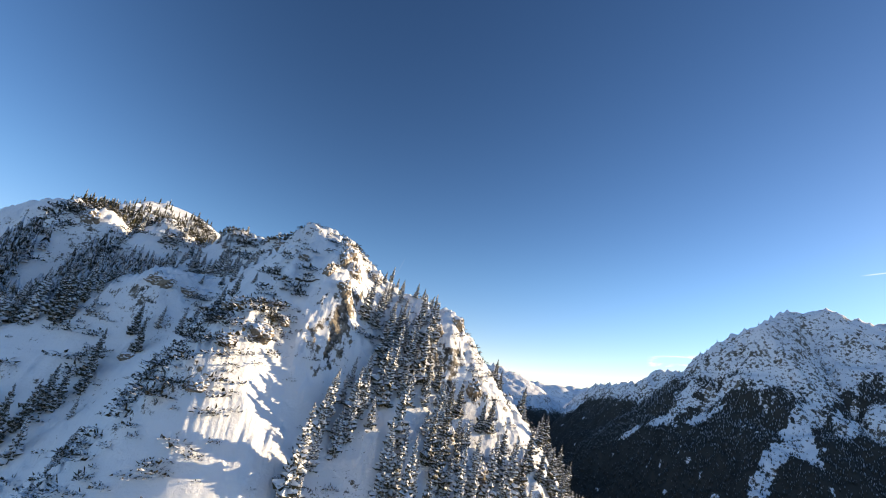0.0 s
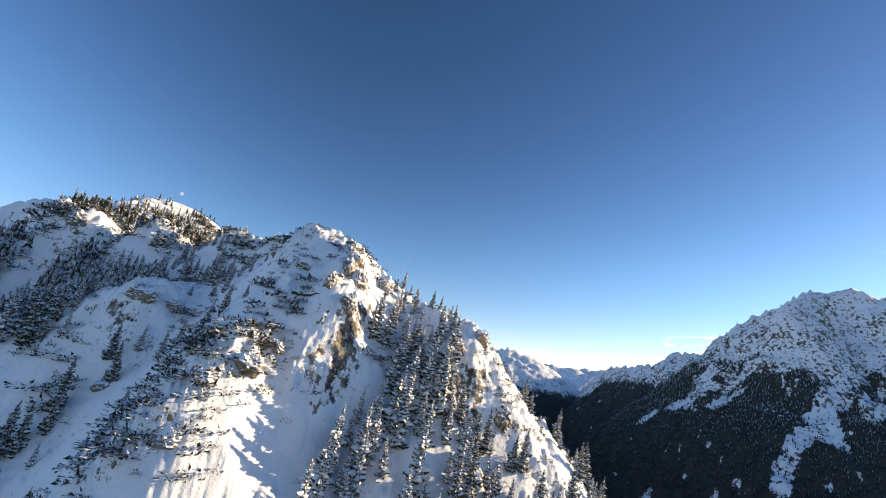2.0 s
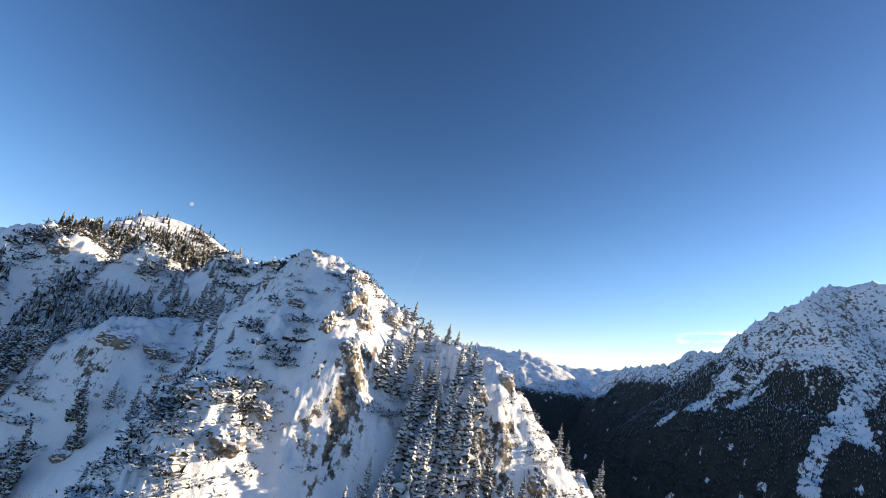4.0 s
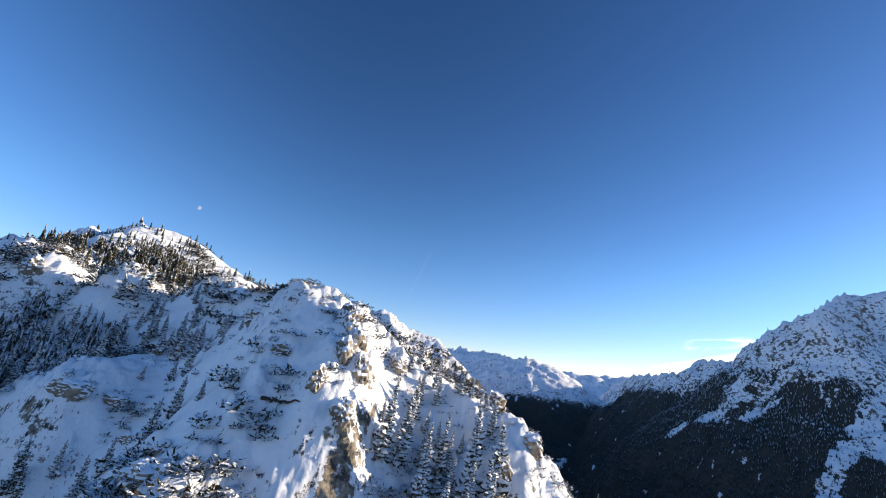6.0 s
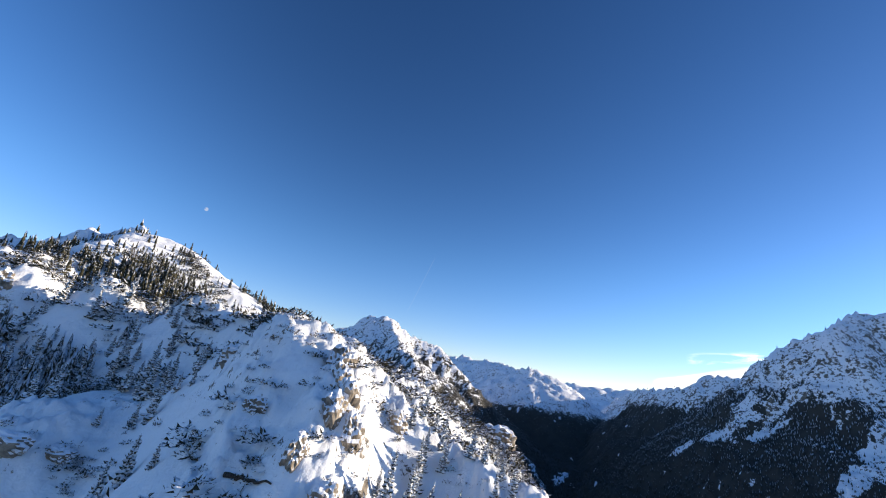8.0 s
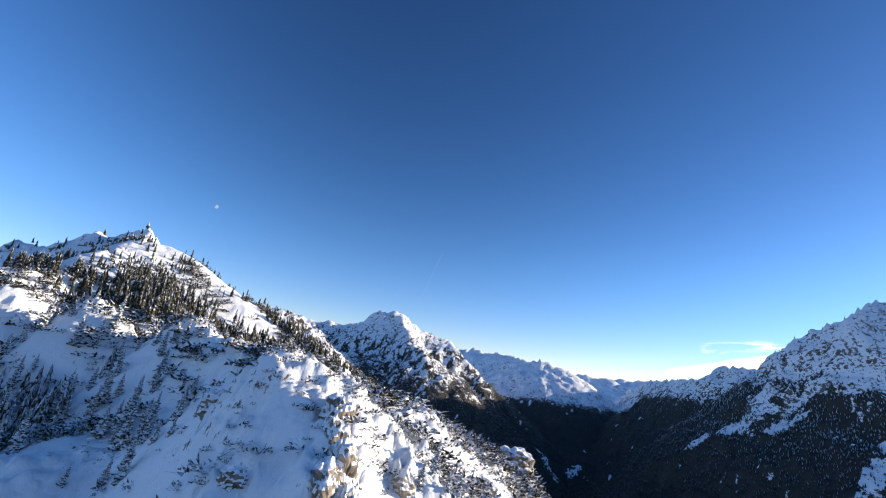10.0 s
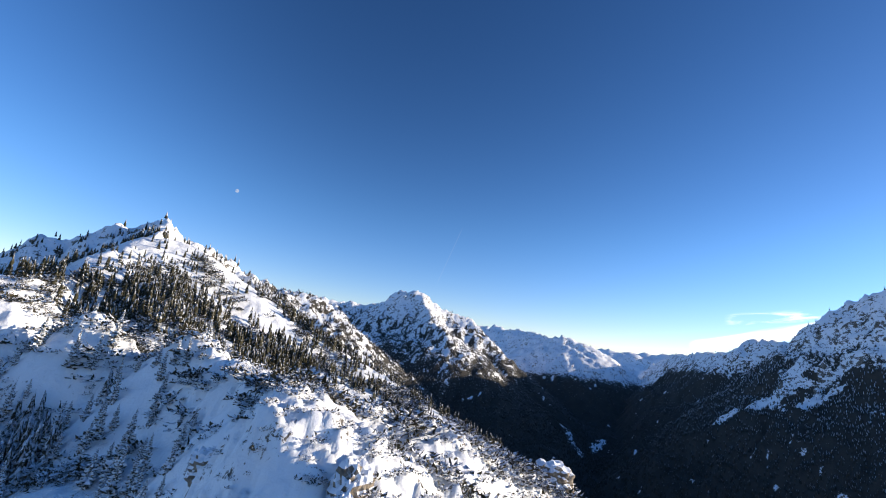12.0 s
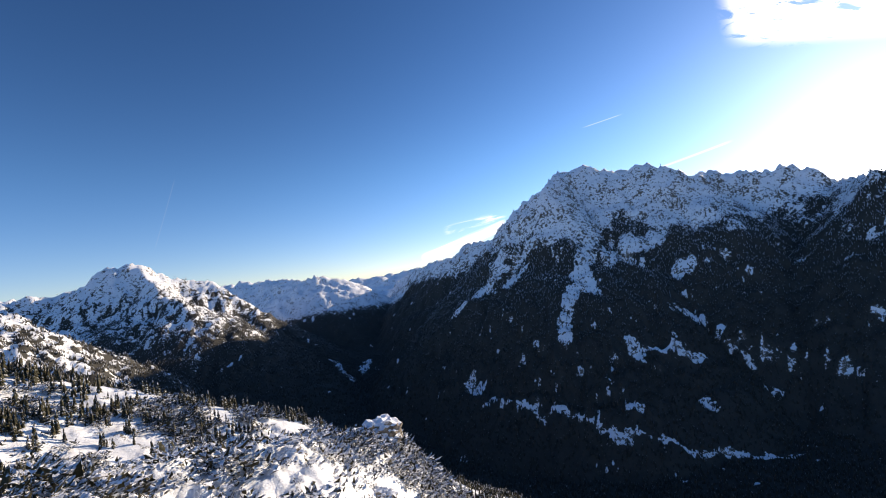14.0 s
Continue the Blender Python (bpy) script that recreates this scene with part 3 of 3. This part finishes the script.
def lie(x, y):
    return height(np.atleast_1d(np.asarray(x, float)), np.atleast_1d(np.asarray(y, float)))


def slope_at(x, y, e=2.0):
    return np.hypot(lie(x + e, y) - lie(x - e, y), lie(x, y + e) - lie(x, y - e)) / (2 * e)


# ---- spruces ----
def spruce(seed, tall, wide, load, name="spruce_tree"):
    """A spruce: tapered trunk, whorls of drooping boughs with hanging twigs, and snow lying on the boughs."""
    rng = random.Random(seed)
    root = new(name)
    lean = (rng.uniform(-0.03, 0.03), rng.uniform(-0.03, 0.03))
    # trunk
    tv, tf = [], []
    for i in range(6):
        h = tall * i / 5
        rad = 0.018 * tall * (1 - i / 5) + 0.015
        for k in range(6):
            a = k * math.pi / 3
            tv.append((rad * math.cos(a) + lean[0] * h, rad * math.sin(a) + lean[1] * h, h - 0.8))
    for i in range(5):
        for k in range(6):
            tf.append((i * 6 + k, i * 6 + (k + 1) % 6, i * 6 + 6 + (k + 1) % 6, i * 6 + 6 + k))
    mesh_object("trunk", tv, tf, [M_BARK], root, "slender grey-brown bark", smooth_shade=True)
    # boughs and the snow on them
    bv, bf, sv, sf = [], [], [], []
    low = rng.uniform(0.05, 0.14)
    number = int(tall * 12)
    for i in range(number):
        f = low + (0.985 - low) * (i / number) ** 1.12
        h = tall * f
        reach = wide * (1 - f) ** 0.85 * (0.85 + 0.15 * math.sin(f * 23 + seed)) + 0.10
        a = i * 2.39996 + rng.uniform(-0.5, 0.5)
        for _ in (0,):
            length = reach * (rng.uniform(0.45, 1.0) if rng.random() < 0.7 else rng.uniform(0.9, 1.3))
            droop = rng.uniform(0.35, 0.8) * (1 - 0.5 * f)
            half = length * rng.uniform(0.24, 0.38) + 0.06
            ca, sa = math.cos(a), math.sin(a)
            h0 = h + rng.uniform(-0.25, 0.25) * tall * 0.05
            ox, oy = lean[0] * h0, lean[1] * h0
            n0, s0 = len(bv), len(sv)
            stations = ((0.03, 0.3), (0.5, 1.0), (1.0, 0.12))
            for j, (u, w) in enumerate(stations):
                rr, side = u * length, half * w * rng.uniform(0.8, 1.2)
                z = h0 - droop * length * (u ** 1.3) * 0.8 + (0.10 * length if j == 2 else 0)
                sag = side * rng.uniform(0.5, 0.9)
                for q, dz in ((-side, -sag), (0, 0), (side, -sag)):
                    bv.append((ox + rr * ca - q * sa, oy + rr * sa + q * ca, z + dz - 0.8))
                lift = 0.03 + 0.05 * load * rng.uniform(0.5, 1.5) * min(1.5, length)
                for q, dz in ((-side * 0.62, -sag * 0.56), (0, lift * 1.6), (side * 0.62, -sag * 0.56)):
                    sv.append((ox + rr * ca - q * sa, oy + rr * sa + q * ca, z + dz + lift * 0.6 - 0.8))
            for j in range(2):
                for e in (0, 1):
                    p = n0 + j * 3 + e
                    bf.append((p, p + 3, p + 4, p + 1))
            # hanging twigs
            for j in (0, 1):
                for e in (0, 2):
                    p = bv[n0 + j * 3 + e]
                    q = bv[n0 + (j + 1) * 3 + e]
                    t0 = len(bv)
                    drop = rng.uniform(0.12, 0.32) * (0.4 + length * 0.5)
                    mx, my, mz = (p[0] + q[0]) / 2, (p[1] + q[1]) / 2, min(p[2], q[2]) - drop
                    bv.extend((p, q, (mx + rng.uniform(-.1, .1), my + rng.uniform(-.1, .1), mz)))
                    bf.append((t0, t0 + 1, t0 + 2))
            if rng.random() < load:
                for j in range(2):
                    for e in (0, 1):
                        p = s0 + j * 3 + e
                        sf.append((p, p + 3, p + 4, p + 1))
    tagged(mesh_object("foliage", bv, bf, [M_NEEDLE_FROST if load > 0.5 else M_NEEDLE], root, "dark needles hanging in drooping boughs"), kind="stuff")
    tagged(mesh_object("snow_load", sv, sf, [M_SNOW], root, "white snow resting on the boughs"), kind="stuff")
    return root


SPRUCES = [
    (spruce(11, 13.0, 2.7, 0.95), "tall snow-laden spruce with drooping boughs on a steep slope"),
    (spruce(12, 15.0, 2.6, 0.85), "slim tall spruce dusted with snow"),
    (spruce(13, 9.0, 2.2, 0.95), "stout young spruce thick with snow"),
    (spruce(14, 7.0, 1.8, 0.75), "small dark spruce with little snow"),
    (spruce(15, 12.0, 2.9, 0.35), "dark broad spruce nearly free of snow"),
]
for ob, label in SPRUCES:
    tagged(ob, label, "tree", "spruces on the near slopes")

# stands: how many, x from, to, y from, to, kinds, scale from, to, highest ground
STANDS = [
    (56, -122, -76, 108, 135, (0, 0, 2, 2, 0), 0.5, 0.85, 24),
    (14, -86, -62, 78, 98, (4, 4, 2), 0.65, 0.95, 4),
    (12, -102, -82, 96, 108, (4, 4, 0), 0.7, 1.0, 11),
    (18, -66, -44, 92, 118, (2, 2, 3), 0.4, 0.75, 26),
    (14, -82, -60, 114, 132, (0, 2, 2), 0.45, 0.7, 27),
    (10, -70, -50, 66, 86, (2, 3), 0.4, 0.6, 0),
    (30, -21, -4, 86, 106, (0, 1, 2, 0), 0.4, 1.0, 15),
    (26, -20, -2, 64, 87, (0, 1, 0, 2), 0.5, 1.05, 0),
    (34, -4, 18, 60, 90, (1, 4, 4, 3), 0.6, 1.0, -6),
    (14, 12, 34, 94, 116, (4, 4, 3), 0.5, 0.8, 0),
    (16, -23, -5, 106, 114, (2, 0, 2), 0.3, 0.5, 30),
    (22, -62, -30, 136, 160, (3, 4, 2), 0.35, 0.55, 27),
    (8, -37, -24, 113, 119, (4, 4), 0.24, 0.34, 30),
    (30, 2, 28, 84, 112, (4, 4, 3), 0.5, 0.85, 4),
    (14, -14, 3, 82, 96, (0, 4, 2, 1), 0.55, 0.9, 3),
    (26, -118, -72, 126, 147, (0, 2, 2), 0.4, 0.65, 44),
]


def plant_stands():
    rng = np.random.default_rng(5)
    used = set()
    taken = []
    for count, x0, x1, y0, y1, kinds, lo, hi, top in STANDS:
        x, y = rng.uniform(x0, x1, 3000), rng.uniform(y0, y1, 3000)
        z, s = lie(x, y), slope_at(x, y, 1.2)
        clump = fbm(x, y, 16, 3, 61)
        made = 0
        for i in range(3000):
            if made >= count:
                break
            if s[i] > 2.2 or z[i] > top or clump[i] < -0.10 or any((x[i] - a) ** 2 + (y[i] - b) ** 2 < 3.2 for a, b in taken):
                continue
            kind = kinds[int(rng.integers(len(kinds)))]
            k, turn = rng.uniform(lo, hi) * min(1.0, 0.55 + (top - z[i]) / 22), rng.uniform(0, 6.28)
            m = Matrix.Translation((x[i], y[i], z[i])) @ Euler((rng.normal(0, 0.04), rng.normal(0.09, 0.04), 0)).to_matrix().to_4x4() @ Matrix.Rotation(turn, 4, "Z") @ Matrix.Diagonal((k * rng.uniform(0.85, 1.1), k * rng.uniform(0.85, 1.1), k, 1))
            ob = SPRUCES[kind][0]
            if kind in used:
                ob = copy_thing(ob, Matrix.Identity(4))
            used.add(kind)
            ob.matrix_basis = m
            taken.append((x[i], y[i]))
            made += 1


plant_stands()


# ---- woods too many to count ----
def star_tree(tiers, sides):
    v, f = [], []
    for t in range(tiers):
        low, top = 0.06 + 0.86 * t / tiers, 0.06 + 0.94 * min(1.0, (t + 1.75) / tiers)
        rad = 0.19 * (1 - t / tiers * 0.8)
        n0 = len(v)
        v.append((0, 0, min(top, 1.0)))
        for k in range(sides * 2):
            a = k * math.pi / sides + t * 0.7
            q = rad if k % 2 == 0 else rad * 0.5
            v.append((q * math.cos(a), q * math.sin(a), low + (0 if k % 2 == 0 else 0.05)))
        for k in range(sides * 2):
            f.append((n0, n0 + 1 + k, n0 + 1 + (k + 1) % (sides * 2)))
    return np.array(v), np.array(f)


def grow(name, label, count, r0, r1, a0, a1, template, tall, mat, floor_cover, seed, power=1.0, where=cover):
    rng = np.random.default_rng(seed)
    a = np.radians(rng.uniform(a0, a1, count))
    r = r0 + (r1 - r0) * rng.uniform(0, 1, count) ** power
    x, y = -15 + r * np.sin(a), 40 + r * np.cos(a)
    z = lie(x, y)
    s = slope_at(x, y, 3.0 if r1 < 900 else 10.0)
    c = where(x, y, z, s) + floor_cover
    keep = (rng.uniform(0, 1, count) < c) & (s < 1.8)
    x, y, z = x[keep], y[keep], z[keep]
    n = len(x)
    h = tall * rng.uniform(0.55, 1.15, n) * (1 - 0.35 * smooth(42, 60, z) * smooth(300, 260, y)) * (1 - 0.35 * smooth(-85, -60, x) * smooth(300, 250, y))
    places = np.stack([x, y, z - 0.5], 1)
    sizes = np.stack([h * rng.uniform(0.75, 1.12, n), h], 1)
    ob = spread_mesh(name, *template, places, sizes, rng.uniform(0, 6.28, n), mat, 0.12, rng)
    print(name, n)
    return tagged(ob, label, "woods", kind="stuff")


grow("hillside_woods", "olive-brown spruce woods on the sunlit slope behind the crest", 24000, 95, 275, -66, 30, star_tree(6, 5), 6.2, M_MIDWOODS, 0.0, 70, 0.8)
grow("basin_woods", "frosted spruces crowding the shaded runnels below the crest", 1900, 95, 190, -66, -36, star_tree(9, 6), 8.5, M_NEEDLE_FROST, 0.0, 74, 1.0, basin)
grow("mountain_woods", "spruce woods on the slopes round the near peaks", 20000, 275, 560, -66, 30, star_tree(2, 4), 7.2, M_MIDWOODS, 0.0, 71, 0.8)
grow("valley_woods", "dark spruce woods in the shaded valley and on far slopes", 105000, 500, 1900, -45, 78, star_tree(1, 3), 9.0, M_WOODS, 0.012, 72, 0.8)
grow("distant_woods", "dark spruce woods at the valley head", 30000, 1900, 3300, -30, 50, star_tree(1, 2), 10.0, M_WOODS, 0.0, 73, 1.0)


# ---- dwarf pine and twigs poking out of the snow ----
def scrub_template():
    """A low bush: short bent sprays scattered through a flattened dome."""
    rng = random.Random(3)
    v, f = [], []
    for k in range(46):
        a, rad = rng.uniform(0, 6.28), rng.uniform(0, 1) ** 0.6
        x, y = rad * math.cos(a), rad * math.sin(a)
        z = rng.uniform(0.05, 1.0) * 0.75 * math.sqrt(max(0.05, 1 - rad * rad))
        turn, rise, l, w = a + rng.uniform(-1.2, 1.2), rng.uniform(-0.2, 0.9), rng.uniform(0.22, 0.42), rng.uniform(0.07, 0.14)
        ca, sa = math.cos(turn), math.sin(turn)
        n0 = len(v)
        for u, q, dz in ((0, 0, 0), (0.5, w, -0.07), (0.5, -w, -0.07), (1.0, 0, 0)):
            v.append((x + l * u * ca - q * sa, y + l * u * sa + q * ca, z + l * u * rise + dz))
        f += [(n0, n0 + 1, n0 + 3), (n0, n0 + 3, n0 + 2)]
    return np.array(v), np.array(f)


def grow_scrub():
    rng = np.random.default_rng(8)
    n = 42000
    x, y = rng.uniform(-150, 40, n), rng.uniform(50, 250, n)
    z, s = lie(x, y), slope_at(x, y, 0.8)
    patch = smooth(0.14, 0.36, fbm(x, y, 13, 4, 81, 0.6)) * 0.8 + 0.28 * smooth(0.05, 0.6, craggy(x, y) + 0.6 * fbm(x, y, 9, 3, 85)) + 0.5 * smooth(-56, -46, x) * smooth(-28, -34, x) * smooth(96, 86, y)
    lee = smooth(114, 124, y) * smooth(-76, -52, x) * 0.55 * smooth(0.12, 0.24, fbm(x, y, 20, 3, 83))
    keep = (rng.uniform(0, 1, n) < patch * 0.55 + lee) & (s < 2.2)
    x, y, z = x[keep], y[keep], z[keep]
    n = len(x)
    h = rng.uniform(0.5, 1.0, n) ** 2 * 1.15 * (1 + 1.2 * smooth(112, 124, y) + 0.7 * smooth(-26, -34, x) * smooth(104, 94, y))
    ob = spread_mesh("dwarf_pine_scrub", *scrub_template(), np.stack([x, y, z], 1), np.stack([h * rng.uniform(0.8, 1.5, n), h], 1), rng.uniform(0, 6.28, n), M_SCRUB, 0.15, rng)
    print("scrub", n)
    tagged(ob, "low dwarf pine and twigs poking out of the snow", "scrub", kind="stuff")


grow_scrub()


# ---- rock outcrops ----
def outcrop(seed, size, name="rock_outcrop"):
    bm = bmesh.new()
    bmesh.ops.create_icosphere(bm, subdivisions=4, radius=1.0)
    off = Vector((seed * 3.1, seed * 1.7, seed * 0.9))
    for v in bm.verts:
        p = v.co.copy()
        q = p * 1.2 + off
        near = noise.voronoi(Vector((q.x * 1.6, q.y * 1.6, q.z * 2.6)))[0]
        k = 1 + 0.30 * noise.noise(q) - 0.28 * abs(noise.noise(q * 2.3)) + 0.34 * min(0.5, near[1] - near[0]) - 0.12 * abs(noise.noise(q * 6.0))
        v.co = Vector((p.x * size[0], p.y * size[1], p.z * size[2])) * k
    me = bpy.data.meshes.new(name)
    bm.to_mesh(me)
    bm.free()
    me.materials.append(M_ROCK)
    return new(name, me)


# x, y, half sizes, sink, seed
OUTCROPS = [
    (-40.6, 83.0, 2.6, 2.0, 1.8, 0.3, 1), (-33.0, 78.5, 2.0, 1.8, 1.8, 0.3, 2), (-29.0, 106.0, 2.0, 2.6, 3.2, 1.4, 3), (-26.5, 98.5, 1.6, 2.4, 2.8, 1.2, 4),
    (-69.0, 101.0, 3.6, 1.6, 1.5, 0.4, 5), (-64.0, 104.5, 2.2, 1.4, 1.2, 0.3, 19), (-126.5, 140.5, 2.6, 2.2, 3.2, 1.2, 8),
    (-3.0, 179.0, 5.0, 4.5, 4.2, 0.8, 9), (6.5, 98.0, 1.8, 2.4, 2.6, 1.0, 10), (1.0, 104.0, 2.0, 2.0, 2.0, 1.0, 11), (-46.0, 109.0, 2.2, 2.2, 2.0, 0.9, 12),
    (-36.0, 98.0, 1.6, 1.5, 1.4, 0.4, 13), (9.0, 88.0, 2.0, 2.0, 2.6, 0.8, 15), (-24.0, 143.0, 2.8, 2.0, 1.8, 0.6, 16),
    (-27.5, 92.0, 1.2, 1.8, 2.0, 0.6, 17), (-10.0, 150.0, 2.4, 2.2, 2.0, 0.6, 18), (-36.5, 74.5, 1.6, 1.4, 1.3, 0.3, 20), (-55.0, 99.0, 2.0, 1.3, 1.1, 0.3, 21),
    (-28.0, 103.0, 1.8, 2.2, 3.6, 1.2, 22), (-26.0, 100.5, 1.7, 2.0, 3.4, 1.0, 23), (-24.0, 98.5, 1.5, 2.0, 3.0, 0.8, 24), (-23.5, 91.0, 1.6, 1.6, 2.2, 0.6, 25),
    (-64.0, 92.0, 1.8, 1.3, 1.2, 0.3, 28), (-36.5, 69.5, 1.8, 1.5, 1.5, 0.3, 29), (-38.5, 82.5, 1.6, 1.4, 1.6, 0.4, 30),
    (2.0, 89.0, 1.6, 1.8, 2.4, 0.8, 31), (-3.0, 99.5, 1.5, 1.7, 2.0, 0.7, 32), (-20.5, 108.0, 1.8, 1.6, 2.2, 0.8, 33), (-43.0, 88.0, 1.4, 1.2, 1.1, 0.3, 34), (-31.5, 84.0, 1.3, 1.3, 1.2, 0.3, 35),
]
for x, y, a, b, c, sink, seed in OUTCROPS:
    rock = outcrop(seed, (a, b, c))
    rock.location = (x, y, float(lie(x, y)[0]) - sink)
    tagged(rock, "weathered brown-grey limestone outcrop capped with snow", "rock", "limestone outcrops")


# ---- the fallen trunk on the snow shelf ----
def fallen_trunk():
    """It lies along the slope's contour."""
    verts, faces = [], []
    n = 14
    x, y = -34.6, 91.2
    for i in range(n + 1):
        gx, gy = float(lie(x + 2, y)[0] - lie(x - 2, y)[0]), float(lie(x, y + 2)[0] - lie(x, y - 2)[0])
        size = math.hypot(gx, gy) + 1e-6
        x, y = x + 0.42 * gy / size, y - 0.42 * gx / size + 0.05 * math.sin(i * 1.3)
        z = float(lie(x, y)[0]) + 0.32
        rad = 0.28 * (1 - 0.7 * i / n)
        for k in range(6):
            a = k * math.pi / 3
            verts.append((x - gx / size * rad * math.cos(a), y - gy / size * rad * math.cos(a), z + rad * math.sin(a)))
    for i in range(n):
        for k in range(6):
            faces.append((i * 6 + k, i * 6 + (k + 1) % 6, i * 6 + 6 + (k + 1) % 6, i * 6 + 6 + k))
    ob = mesh_object("fallen_trunk", verts, faces, [M_BARK], smooth_shade=True)
    tagged(ob, "dark bent dead trunk lying across the snow", "log")


fallen_trunk()
